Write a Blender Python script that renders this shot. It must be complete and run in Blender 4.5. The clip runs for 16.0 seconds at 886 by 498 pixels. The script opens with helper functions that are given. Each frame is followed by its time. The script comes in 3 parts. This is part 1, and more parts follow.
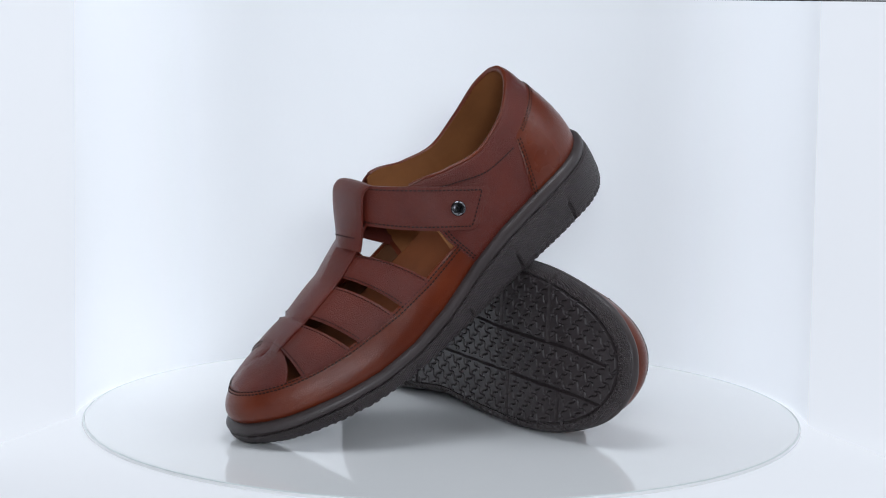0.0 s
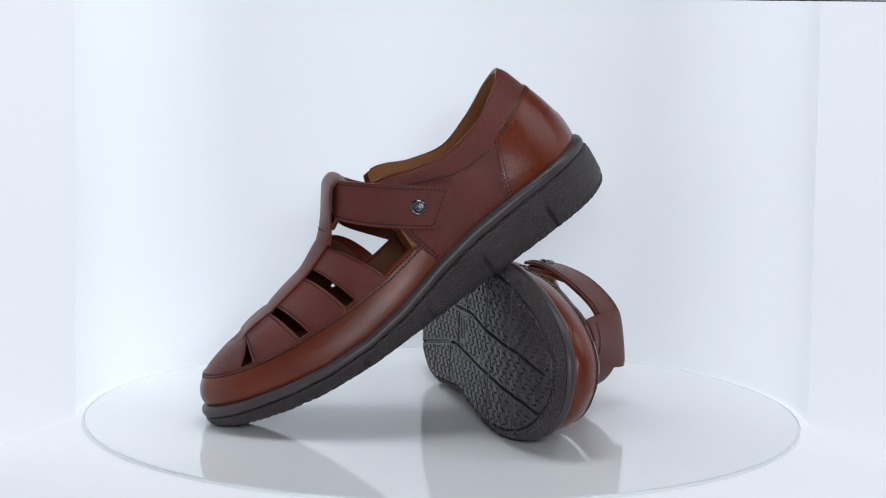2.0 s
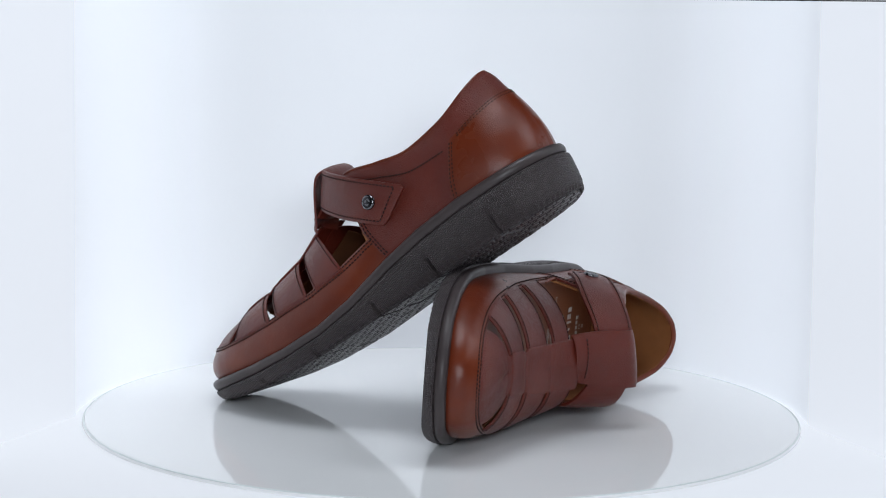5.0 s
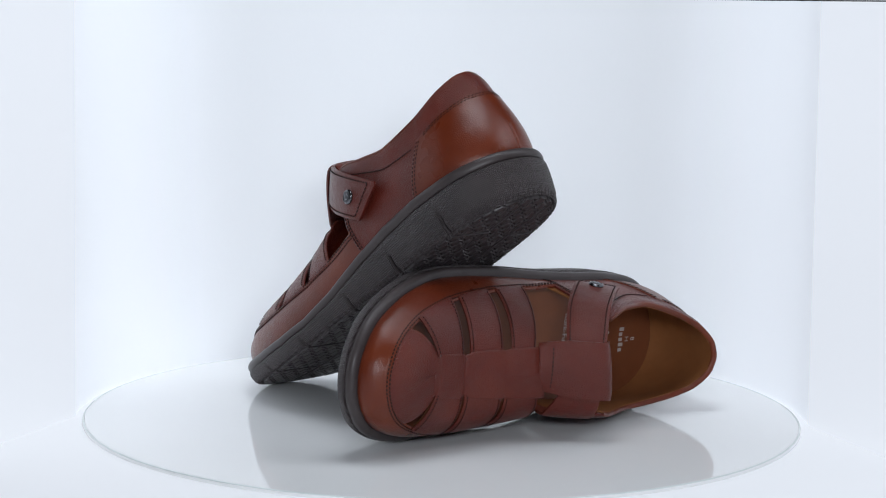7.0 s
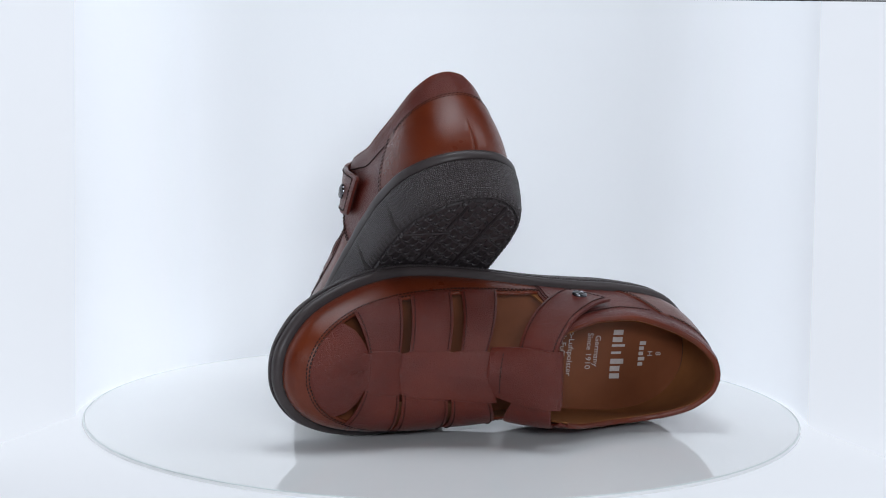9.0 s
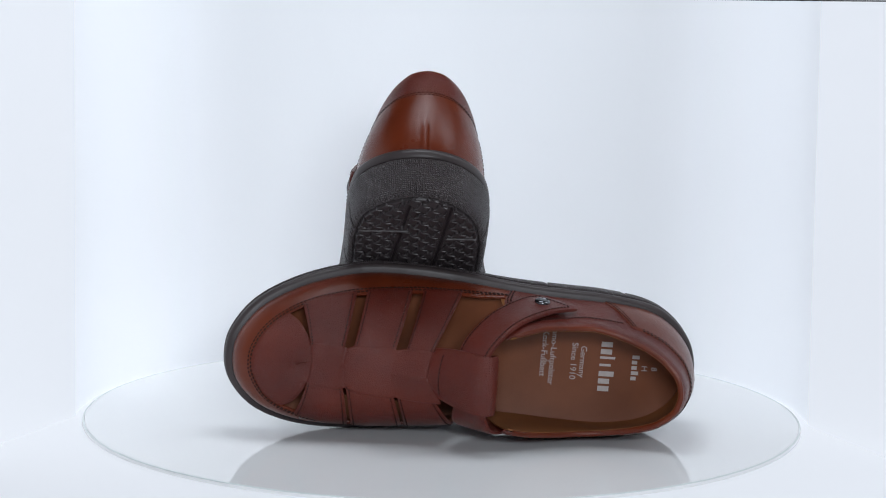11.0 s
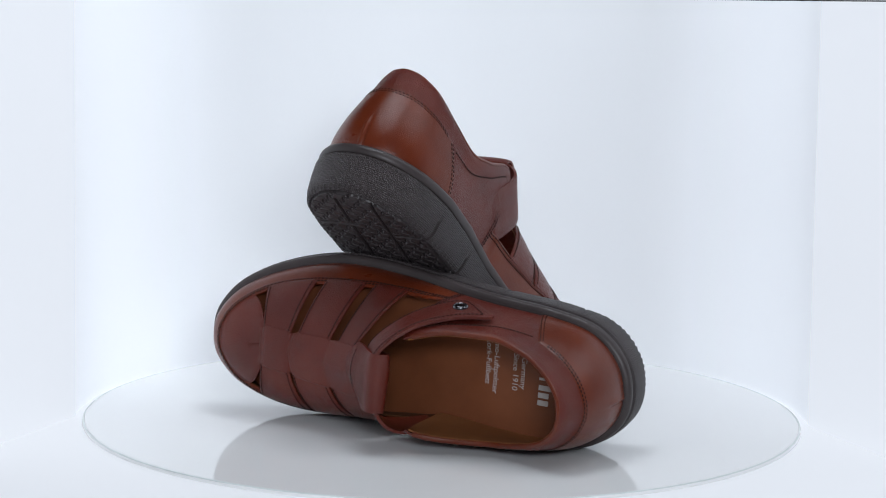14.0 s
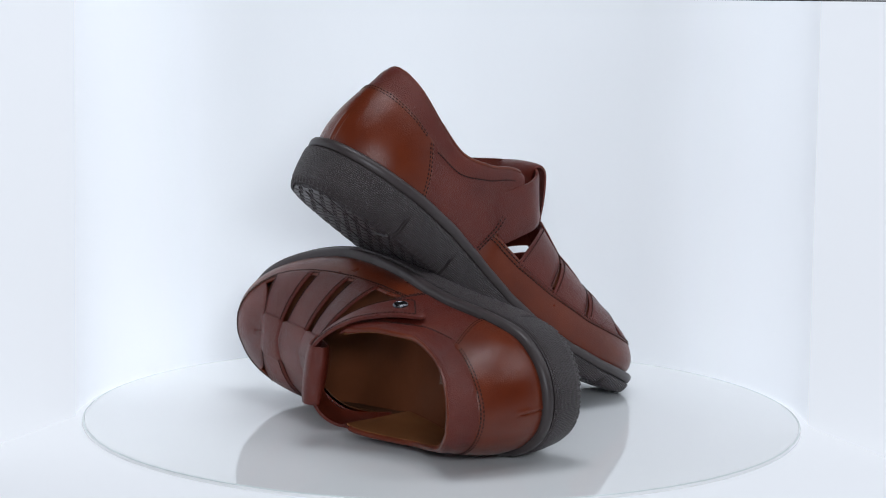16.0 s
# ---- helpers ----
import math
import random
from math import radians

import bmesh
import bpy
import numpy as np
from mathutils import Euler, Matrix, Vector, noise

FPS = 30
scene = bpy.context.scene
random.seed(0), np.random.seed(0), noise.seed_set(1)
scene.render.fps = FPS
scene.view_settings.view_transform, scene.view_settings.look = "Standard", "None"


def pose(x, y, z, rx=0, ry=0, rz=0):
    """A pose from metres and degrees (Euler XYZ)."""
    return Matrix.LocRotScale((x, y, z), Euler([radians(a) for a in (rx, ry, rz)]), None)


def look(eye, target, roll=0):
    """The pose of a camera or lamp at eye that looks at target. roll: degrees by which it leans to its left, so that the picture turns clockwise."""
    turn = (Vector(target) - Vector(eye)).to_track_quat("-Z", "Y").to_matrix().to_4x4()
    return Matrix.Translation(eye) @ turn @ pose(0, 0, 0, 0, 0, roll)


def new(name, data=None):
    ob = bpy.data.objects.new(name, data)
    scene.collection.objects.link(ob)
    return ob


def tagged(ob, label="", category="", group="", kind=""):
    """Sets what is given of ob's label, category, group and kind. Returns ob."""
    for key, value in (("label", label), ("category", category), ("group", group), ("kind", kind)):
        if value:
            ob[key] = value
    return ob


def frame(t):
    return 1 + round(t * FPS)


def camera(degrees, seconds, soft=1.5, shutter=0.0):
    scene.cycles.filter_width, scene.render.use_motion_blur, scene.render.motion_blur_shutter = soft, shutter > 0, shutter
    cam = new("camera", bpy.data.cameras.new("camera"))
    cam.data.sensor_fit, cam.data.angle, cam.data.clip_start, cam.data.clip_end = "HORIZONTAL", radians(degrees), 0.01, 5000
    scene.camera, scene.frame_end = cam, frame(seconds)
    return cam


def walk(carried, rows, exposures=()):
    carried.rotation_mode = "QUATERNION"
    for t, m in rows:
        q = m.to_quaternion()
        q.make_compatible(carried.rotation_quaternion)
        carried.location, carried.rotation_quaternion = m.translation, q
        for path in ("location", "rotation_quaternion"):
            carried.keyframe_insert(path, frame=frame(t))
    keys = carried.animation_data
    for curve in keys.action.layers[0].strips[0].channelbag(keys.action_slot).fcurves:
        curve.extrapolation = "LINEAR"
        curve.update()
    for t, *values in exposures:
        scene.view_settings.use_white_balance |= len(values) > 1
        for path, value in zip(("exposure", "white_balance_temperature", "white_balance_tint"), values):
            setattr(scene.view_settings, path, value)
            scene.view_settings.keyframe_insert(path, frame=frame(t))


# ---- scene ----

# ---------------------------------------------------------------- camera
EYE = (0.0, -2.2803, 0.4947)
AIM = (-0.0003, -1.2939, 0.33035)
FIXED = look(EYE, AIM, 0.82)
cam = camera(14.65, 16.0, soft=1.05)
walk(cam, [(0.0, FIXED), (16.0, FIXED)])

# ---------------------------------------------------------------- light
scene.view_settings.exposure = 0.0
world = bpy.data.worlds.new("studio_air")
world.use_nodes = True
world.node_tree.nodes["Background"].inputs["Color"].default_value = (0.80, 0.87, 1.0, 1)
world.node_tree.nodes["Background"].inputs["Strength"].default_value = 0.03
scene.world = world


def softbox(name, eye, target, w, h, watts, colour=(1.0, 1.0, 1.0)):
    d = bpy.data.lights.new(name, "AREA")
    d.shape, d.size, d.size_y, d.energy, d.color = "RECTANGLE", w, h, watts, colour
    ob = new(name, d)
    ob.matrix_world = look(eye, target)
    return ob


softbox("softbox_top", (0.0, -0.10, 0.95), (0, 0, 0.1), 0.45, 0.40, 3.8, (0.86, 0.92, 1.0))
softbox("softbox_right", (0.76, -0.13, 0.98), (0, 0, 0.14), 0.46, 0.46, 3.2, (0.86, 0.92, 1.0))
softbox("softbox_left", (-0.72, -1.25, 0.56), (0, 0, 0.10), 0.32, 0.80, 1.4, (0.86, 0.92, 1.0))
softbox("softbox_front", (0.16, -2.0, 0.68), (0, 0, 0.10), 0.60, 0.26, 19.0, (0.86, 0.92, 1.0))


# ---------------------------------------------------------------- materials
class Nodes:
    """A small builder for node materials."""

    def __init__(self, name):
        self.mat = bpy.data.materials.new(name)
        self.mat.use_nodes = True
        self.t = self.mat.node_tree
        self.b = self.t.nodes["Principled BSDF"]

    def add(self, kind, **kw):
        n = self.t.nodes.new(kind)
        for k, val in kw.items():
            n.inputs[k.replace("_", " ")].default_value = val
        return n

    def link(self, a, b):
        self.t.links.new(a, b)

    def set(self, **kw):
        for k, val in kw.items():
            self.b.inputs[k.replace("_", " ")].default_value = val

    def coords(self):
        return self.add("ShaderNodeTexCoord").outputs["Object"]

    def noise(self, scale, detail=3.0, rough=0.55):
        n = self.add("ShaderNodeTexNoise", Scale=scale, Detail=detail, Roughness=rough)
        self.link(self.coords(), n.inputs["Vector"])
        return n.outputs["Fac"]

    def ramp(self, fac, stops):
        n = self.add("ShaderNodeValToRGB")
        e = n.color_ramp.elements
        while len(e) < len(stops):
            e.new(0.5)
        for el, (p, col) in zip(e, stops):
            el.position, el.color = p, (*col, 1)
        self.link(fac, n.inputs["Fac"])
        return n.outputs["Color"]

    def mix(self, fac, a, b, blend="MIX"):
        n = self.add("ShaderNodeMix")
        n.data_type, n.blend_type = "RGBA", blend
        for s, val in ((n.inputs["Factor"], fac), (n.inputs["A"], a), (n.inputs["B"], b)):
            if isinstance(val, (int, float)):
                s.default_value = val
            elif isinstance(val, tuple):
                s.default_value = (*val, 1)
            else:
                self.link(val, s)
        return n.outputs["Result"]

    def math(self, op, a, b=0.0):
        n = self.add("ShaderNodeMath")
        n.operation = op
        for s, val in zip(n.inputs, (a, b)):
            if isinstance(val, (int, float)):
                s.default_value = val
            else:
                self.link(val, s)
        return n.outputs[0]

    def bump(self, height, strength, distance, onto=None):
        n = self.add("ShaderNodeBump", Strength=strength, Distance=distance)
        self.link(height, n.inputs["Height"])
        if onto:
            self.link(onto, n.inputs["Normal"])
        self.link(n.outputs["Normal"], self.b.inputs["Normal"])
        return n.outputs["Normal"]


def leather(name, dark, mid, light, grain=0.35, rough=0.36):
    m = Nodes(name)
    broad = m.noise(22, 4, 0.6)
    base = m.ramp(broad, ((0.30, dark), (0.52, mid), (0.75, light)))
    warp = m.add("ShaderNodeTexNoise", Scale=260.0, Detail=2.0)
    m.link(m.coords(), warp.inputs["Vector"])
    shift = m.add("ShaderNodeVectorMath")
    shift.operation = "MULTIPLY_ADD"
    m.link(warp.outputs["Color"], shift.inputs[0])
    shift.inputs[1].default_value = (0.0014, 0.0014, 0.0014)
    m.link(m.coords(), shift.inputs[2])
    # pebbles of two sizes, with creases between them
    heights = []
    for scale, weight in ((720.0, 1.0), (1250.0, 0.45)):
        cells = m.add("ShaderNodeTexVoronoi", Scale=scale, Randomness=1.0)
        cells.feature = "DISTANCE_TO_EDGE"
        m.link(shift.outputs["Vector"], cells.inputs["Vector"])
        dome = m.math("POWER", m.math("MINIMUM", m.math("MULTIPLY", cells.outputs["Distance"], 2.6), 1.0), 0.6)
        heights.append(m.math("MULTIPLY", dome, weight))
    crease = m.math("MULTIPLY", m.math("ADD", heights[0], heights[1]), 1.0 / 1.45)
    tone = m.mix(m.math("MULTIPLY", m.math("SUBTRACT", 1.0, crease), 0.45), base, dark)
    m.link(tone, m.b.inputs["Base Color"])
    patch_ = m.noise(38, 3, 0.5)
    r = m.math("ADD", m.math("MULTIPLY", m.math("SUBTRACT", patch_, 0.5), 0.10), rough)
    m.link(r, m.b.inputs["Roughness"])
    where = m.math("ADD", m.math("MULTIPLY", m.noise(30, 2, 0.5), 1.2), 0.1)
    first = m.bump(m.math("MULTIPLY", crease, m.math("MAXIMUM", where, 0.35)), grain, 0.00042)
    m.bump(m.noise(70, 3), 0.25, 0.0012, first)
    m.set(Specular_IOR_Level=0.33)
    return m.mat


LEATHER = leather("brown_leather", (0.074, 0.0098, 0.0054), (0.108, 0.0152, 0.0080), (0.142, 0.0224, 0.0108), 0.95, 0.32)
SMOOTH = leather("smooth_leather", (0.088, 0.0136, 0.0043), (0.124, 0.0210, 0.0063), (0.160, 0.0310, 0.0090), 0.32, 0.29)


def plain_leather(name, a, b, rough, scale, grain):
    m = Nodes(name)
    m.link(m.ramp(m.noise(scale, 4, 0.6), ((0.3, a), (0.7, b))), m.b.inputs["Base Color"])
    m.set(Roughness=rough, Specular_IOR_Level=0.25)
    m.bump(m.noise(900, 3), grain, 0.0004)
    return m.mat


LINING = plain_leather("tan_lining", (0.19, 0.070, 0.023), (0.25, 0.098, 0.034), 0.62, 30, 0.25)
FOOTBED = plain_leather("footbed_leather", (0.140, 0.044, 0.018), (0.190, 0.062, 0.026), 0.42, 24, 0.2)
# lining with the shade of the shoe's unlit inside put into its colour
SHADED_LINING = plain_leather("shaded_brown_lining", (0.070, 0.026, 0.010), (0.100, 0.038, 0.014), 0.7, 30, 0.25)
THREAD = plain_leather("brown_thread", (0.012, 0.0048, 0.0040), (0.024, 0.009, 0.007), 0.7, 200, 0.3)
VELCRO = plain_leather("velcro", (0.020, 0.008, 0.006), (0.032, 0.013, 0.009), 0.9, 400, 0.8)


def rubber(name, a, b, rough, hatch):
    m = Nodes(name)
    m.link(m.ramp(m.noise(45, 4, 0.6), ((0.3, a), (0.7, b))), m.b.inputs["Base Color"])
    m.set(Roughness=rough, Specular_IOR_Level=0.35)
    grain = m.noise(1200, 2)
    if hatch:
        sep = m.add("ShaderNodeSeparateXYZ")
        m.link(m.add("ShaderNodeTexCoord").outputs["UV"], sep.inputs[0])
        along, up = sep.outputs["X"], m.math("MULTIPLY", sep.outputs["Y"], 0.9)
        k = 2750.0
        waves = m.math("MULTIPLY", m.math("SINE", m.math("MULTIPLY", m.math("ADD", along, up), k)),
                       m.math("SINE", m.math("MULTIPLY", m.math("SUBTRACT", along, up), k)))
        grain = m.math("ADD", m.math("MULTIPLY", waves, 1.0), m.math("MULTIPLY", grain, 0.12))
        m.bump(grain, 0.8, 0.0008)
        # shade put into the colour: darker in the hatch's recesses
        hatch_shade = m.math("ADD", m.math("MULTIPLY", waves, 0.5), 0.5)
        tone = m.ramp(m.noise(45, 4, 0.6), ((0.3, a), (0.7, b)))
        m.link(m.mix(hatch_shade, m.mix(0.40, tone, (0.02, 0.018, 0.018)), tone), m.b.inputs["Base Color"])
    else:
        m.bump(grain, 0.18, 0.0003)
    return m.mat


MIDSOLE = rubber("grey_brown_midsole", (0.036, 0.028, 0.028), (0.048, 0.037, 0.037), 0.42, False)
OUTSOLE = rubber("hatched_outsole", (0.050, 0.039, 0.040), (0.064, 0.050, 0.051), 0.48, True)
TREAD = rubber("tread_rubber", (0.028, 0.022, 0.023), (0.038, 0.030, 0.031), 0.40, False)


def metal(name, col, rough):
    m = Nodes(name)
    m.set(Metallic=1.0, Base_Color=(*col, 1))
    m.link(m.math("ADD", m.math("MULTIPLY", m.noise(500, 3), 0.15), rough), m.b.inputs["Roughness"])
    return m.mat


GUNMETAL = metal("gunmetal", (0.14, 0.14, 0.15), 0.10)
GUNDARK = metal("dark_gunmetal", (0.05, 0.05, 0.055), 0.2)

PRINT = plain_leather("silver_print", (0.42, 0.37, 0.35), (0.50, 0.45, 0.43), 0.5, 300, 0.1)


def white(name, a, b, rough, scale=6.0, relief=0.05, coat=0.0):
    m = Nodes(name)
    m.link(m.ramp(m.noise(scale, 3, 0.5), ((0.3, a), (0.7, b))), m.b.inputs["Base Color"])
    m.set(Roughness=rough, Coat_Weight=coat, Coat_Roughness=0.02)
    m.bump(m.noise(350, 2), relief, 0.0003)
    return m.mat


def glowing_cloth(name, strength, extra):
    """White cloth with a glow put into it, painted brighter toward the tent's two sides."""
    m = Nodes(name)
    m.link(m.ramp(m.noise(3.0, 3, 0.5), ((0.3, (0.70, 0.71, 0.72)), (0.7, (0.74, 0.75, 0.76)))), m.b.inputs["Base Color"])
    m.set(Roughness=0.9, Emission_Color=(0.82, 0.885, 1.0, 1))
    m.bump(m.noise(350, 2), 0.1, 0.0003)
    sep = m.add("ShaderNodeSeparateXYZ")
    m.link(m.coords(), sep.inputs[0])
    # painted falloff: the added emission grows with distance from the middle
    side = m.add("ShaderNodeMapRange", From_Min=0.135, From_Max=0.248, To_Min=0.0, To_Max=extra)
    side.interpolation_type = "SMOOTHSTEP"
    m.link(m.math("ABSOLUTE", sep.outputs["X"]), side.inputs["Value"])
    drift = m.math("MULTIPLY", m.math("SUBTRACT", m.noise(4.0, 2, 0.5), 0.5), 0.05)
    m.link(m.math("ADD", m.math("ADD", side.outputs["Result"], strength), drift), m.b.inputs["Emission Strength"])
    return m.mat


CLOTH = glowing_cloth("tent_cloth", 0.150, 0.28)
TABLE = white("white_glass_top", (0.83, 0.84, 0.84), (0.86, 0.865, 0.865), 0.05, 5.0, 0.0)
BASE = white("white_base", (0.80, 0.81, 0.83), (0.84, 0.85, 0.87), 0.4, 5.0, 0.02)
EDGE = white("greenish_glass_edge", (0.66, 0.71, 0.70), (0.70, 0.75, 0.74), 0.15, 9.0, 0.0)
GREY = white("grey_studio", (0.10, 0.10, 0.11), (0.13, 0.13, 0.14), 0.7, 2.0, 0.1)
BLACK = white("black_trim", (0.015, 0.015, 0.017), (0.02, 0.02, 0.022), 0.6, 30, 0.1)


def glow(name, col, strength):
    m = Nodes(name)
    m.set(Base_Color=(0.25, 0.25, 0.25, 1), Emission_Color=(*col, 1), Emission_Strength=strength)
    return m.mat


# added glow that stands in for the whitened left and right of the view
PANEL = glow("glow_panel", (0.85, 0.905, 1.0), 0.70)
# emission added to whiten the base round the turntable, which is no lamp
GLOW_BASE = glow("glow_base", (0.85, 0.905, 1.0), 0.60)


# ---------------------------------------------------------------- mesh helpers
def mesh_object(name, verts, faces, material, parent=None, label="", smooth=True):
    me = bpy.data.meshes.new(name)
    me.from_pydata([tuple(map(float, p)) for p in verts], [], [tuple(map(int, f)) for f in faces])
    bm = bmesh.new()
    bm.from_mesh(me)
    bmesh.ops.recalc_face_normals(bm, faces=bm.faces)
    bm.to_mesh(me)
    bm.free()
    me.materials.append(material)
    if smooth:
        me.shade_smooth()
        me.set_sharp_from_angle(angle=radians(50))
    ob = new(name, me)
    if parent:
        ob.parent = parent
    if label:
        tagged(ob, label)
    return ob


def part(name, bm, material, parent, label="", smooth=True):
    me = bpy.data.meshes.new(name)
    bm.to_mesh(me)
    bm.free()
    me.materials.append(material)
    if smooth:
        me.shade_smooth()
        me.set_sharp_from_angle(angle=radians(40))
    ob = new(name, me)
    ob.parent = parent
    if label:
        tagged(ob, label)
    return ob


# ---------------------------------------------------------------- the light tent and the turntable
RIM = 0.2417
WALL = 0.248


def curved_wall(name, r, a0, a1, z0, z1, thick, mat, n=72):
    v, f = [], []
    for i in range(n + 1):
        a = radians(a0 + (a1 - a0) * i / n)
        for rr, z in ((r, z0), (r, z1), (r + thick, z1), (r + thick, z0)):
            v.append((rr * math.cos(a), rr * math.sin(a), z))
    for i in range(n):
        for k in range(4):
            f.append((4 * i + k, 4 * i + (k + 1) % 4, 4 * i + 4 + (k + 1) % 4, 4 * i + 4 + k))
    f += [(0, 1, 2, 3), (4 * n + 3, 4 * n + 2, 4 * n + 1, 4 * n)]
    return mesh_object(name, v, f, mat)


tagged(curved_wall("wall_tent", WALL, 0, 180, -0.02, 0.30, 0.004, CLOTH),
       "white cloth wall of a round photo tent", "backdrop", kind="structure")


def slab(name, x0, x1, y0, y1, z0, z1, mat, bevel=0.0):
    bm = bmesh.new()
    bmesh.ops.create_cube(bm, size=1.0)
    for vtx in bm.verts:
        vtx.co = Vector(((x0 + x1) / 2 + vtx.co.x * (x1 - x0), (y0 + y1) / 2 + vtx.co.y * (y1 - y0), (z0 + z1) / 2 + vtx.co.z * (z1 - z0)))
    if bevel:
        bmesh.ops.bevel(bm, geom=bm.edges[:], offset=bevel, segments=2, affect="EDGES", profile=0.5)
    return part(name, bm, mat, None)


tagged(slab("floor", -0.6, 0.6, -0.62, 0.5, -0.03, -0.0032, GLOW_BASE, 0.002), "plain white base under the turntable, given an added glow", "base", kind="structure")
tagged(slab("floor_studio", -3.0, 3.0, -3.6, 2.4, -0.08, -0.031, GREY), "dim grey studio floor", "floor", kind="structure")
for _name, _box in (("wall_north", (-3.0, 3.0, 2.4, 2.5, -0.08, 2.8)), ("wall_south", (-3.0, 3.0, -3.7, -3.6, -0.08, 2.8)),
                    ("wall_west", (-3.1, -3.0, -3.7, 2.5, -0.08, 2.8)), ("wall_east", (3.0, 3.1, -3.7, 2.5, -0.08, 2.8)), ("ceiling", (-3.1, 3.1, -3.7, 2.5, 2.8, 2.9))):
    tagged(slab(_name, *_box, GREY), "dim grey studio " + ("ceiling" if _name == "ceiling" else "wall"), "ceiling" if _name == "ceiling" else "wall", kind="structure")


def side_panel(name, sx):
    """An added glowing panel that runs forward and outward from the tent's side."""
    a, b = Vector((sx * (WALL - 0.0006), -0.0006, 0)), Vector((sx * 0.315, -0.15, 0))
    n = Vector((sx * 0.006, 0.001, 0))
    v = [(*(p + k).xy, z) for p in (a, b) for k in (Vector((0, 0, 0)), n) for z in (-0.0032, 0.315)]
    f = [(0, 1, 5, 4), (2, 3, 7, 6), (0, 1, 3, 2), (4, 5, 7, 6), (1, 3, 7, 5), (0, 2, 6, 4)]
    return tagged(mesh_object(name, v, f, PANEL, smooth=False), "added evenly glowing white panel beside the turntable", "light panel", kind="structure")


side_panel("wall_panel_1", -1)
side_panel("wall_panel_2", 1)


def lathe(name, profile, mat, parent, n=160, label=""):
    v, f = [], []
    m = len(profile)
    for i in range(n):
        a = 2 * math.pi * i / n
        v += [(r * math.cos(a), r * math.sin(a), z) for r, z in profile]
    for i in range(n):
        j = (i + 1) % n
        f += [(i * m + k, j * m + k, j * m + k + 1, i * m + k + 1) for k in range(m - 1)]
    f.append([i * m + m - 1 for i in range(n)])
    f.append([i * m for i in range(n)][::-1])
    return mesh_object(name, v, f, mat, parent, label)


turntable = tagged(new("turntable"), "round white glossy glass turntable with greenish edge", "turntable")
lathe("top_plate", [(RIM - 0.0020, -0.0024), (RIM - 0.0012, -0.0008), (RIM - 0.0016, 0.0)], TABLE, turntable)
lathe("glass_rim", [(RIM - 0.0025, -0.0026), (RIM, -0.0026), (RIM + 0.0004, -0.0016), (RIM, -0.0006), (RIM - 0.0008, -0.0004)], TABLE, turntable, label="polished white glass edge")
lathe("rim_line", [(RIM - 0.0012, -0.0006), (RIM - 0.0011, 0.0001), (RIM - 0.0002, -0.0001), (RIM - 0.0001, -0.0006)], EDGE, turntable, label="thin greenish line of the glass edge")
lathe("hub", [(0.11, -0.0032), (0.11, -0.0027), (0.10, -0.0026)], BASE, turntable, 64)


def top_edge():
    """The thin black hem of the tent's roof opening, fixed to the side panel."""
    v = [(x, y, z + dz) for x, z, h in ((0.1385, 0.2957, 0.0001), (0.20, 0.2957, 0.0004), (0.307, 0.2963, 0.0006)) for y in (-0.1200, -0.1160) for dz in (0.0, h)]
    f = []
    for i in (0, 4):
        f += [(i, i + 1, i + 5, i + 4), (i + 2, i + 3, i + 7, i + 6), (i, i + 2, i + 6, i + 4), (i + 1, i + 3, i + 7, i + 5)]
    f += [(0, 1, 3, 2), (8, 9, 11, 10)]
    return tagged(mesh_object("trim", v, f, BLACK, smooth=False), "thin black hem of the photo tent", "hem", kind="structure")


top_edge()

# ---------------------------------------------------------------- the shoe: one last, used for both feet
# x from heel to toe, y to the outer side, z up; millimetres. Rows run heel, outer side, toe, inner side.
FEATHER = [(6.5, 0), (12, 21), (30.5, 37.5), (60, 43.5), (90, 45), (115, 46), (135, 47.5), (152, 49), (190, 51), (225, 50), (260, 41), (288, 26.5), (303, 8.5),
           (306.5, -8), (302, -24), (286, -39.5), (259, -48.5), (225, -50), (190, -46), (152, -40), (135, -37), (115, -37), (90, -38), (60, -38), (32, -32.5), (13, -18.5)]
CROWN = [(20, 0, 101), (21.5, 8.5, 100), (32, 21, 94.5), (54, 31.5, 85), (80, 37, 81), (104, 37, 86), (132, 31, 93), (172, -4, 81.5), (205, -4.5, 67.5), (236, -4, 61), (256, -3, 58), (263, -4, 57),
         (266, -5, 56.5), (267, -5, 56.5), (266, -5, 56.5), (263, -4, 57), (256, -3, 58), (236, -4, 61), (205, -4.5, 67.5), (172, -4, 81.5), (128, -34, 91), (100, -37, 80), (78, -36, 75), (54, -31, 82.5), (32, -21, 94.5), (21.5, -8.5, 100)]
# how far the section rises from the feather, bulges there, reaches out at the crown, and lifts there
SWELL = [(22, 4.5, 8, -20), (22, 4, 7, -20), (20, 3, 6, -19), (19, 2.5, 5, -17), (17, 2.5, 4, -15), (17, 2.5, 4, -15), (20, 2.5, 6, -15), (25, 2.5, 29, -1), (24, 2.5, 28, -0.5), (21, 3, 25, 0),
         (18, 3.5, 21, 1), (16, 4.5, 17, 1), (16, 5.5, 17, 1)]
SWELL = SWELL + [(16, 5.5, 17, 1)] + SWELL[:0:-1]
for _r, _a in ((15, 18), (16, 22), (17, 26), (18, 29), (19, 28)):
    SWELL[_r] = (_a, 4.2, SWELL[_r][2] + 5, 2)
NROW = len(FEATHER)


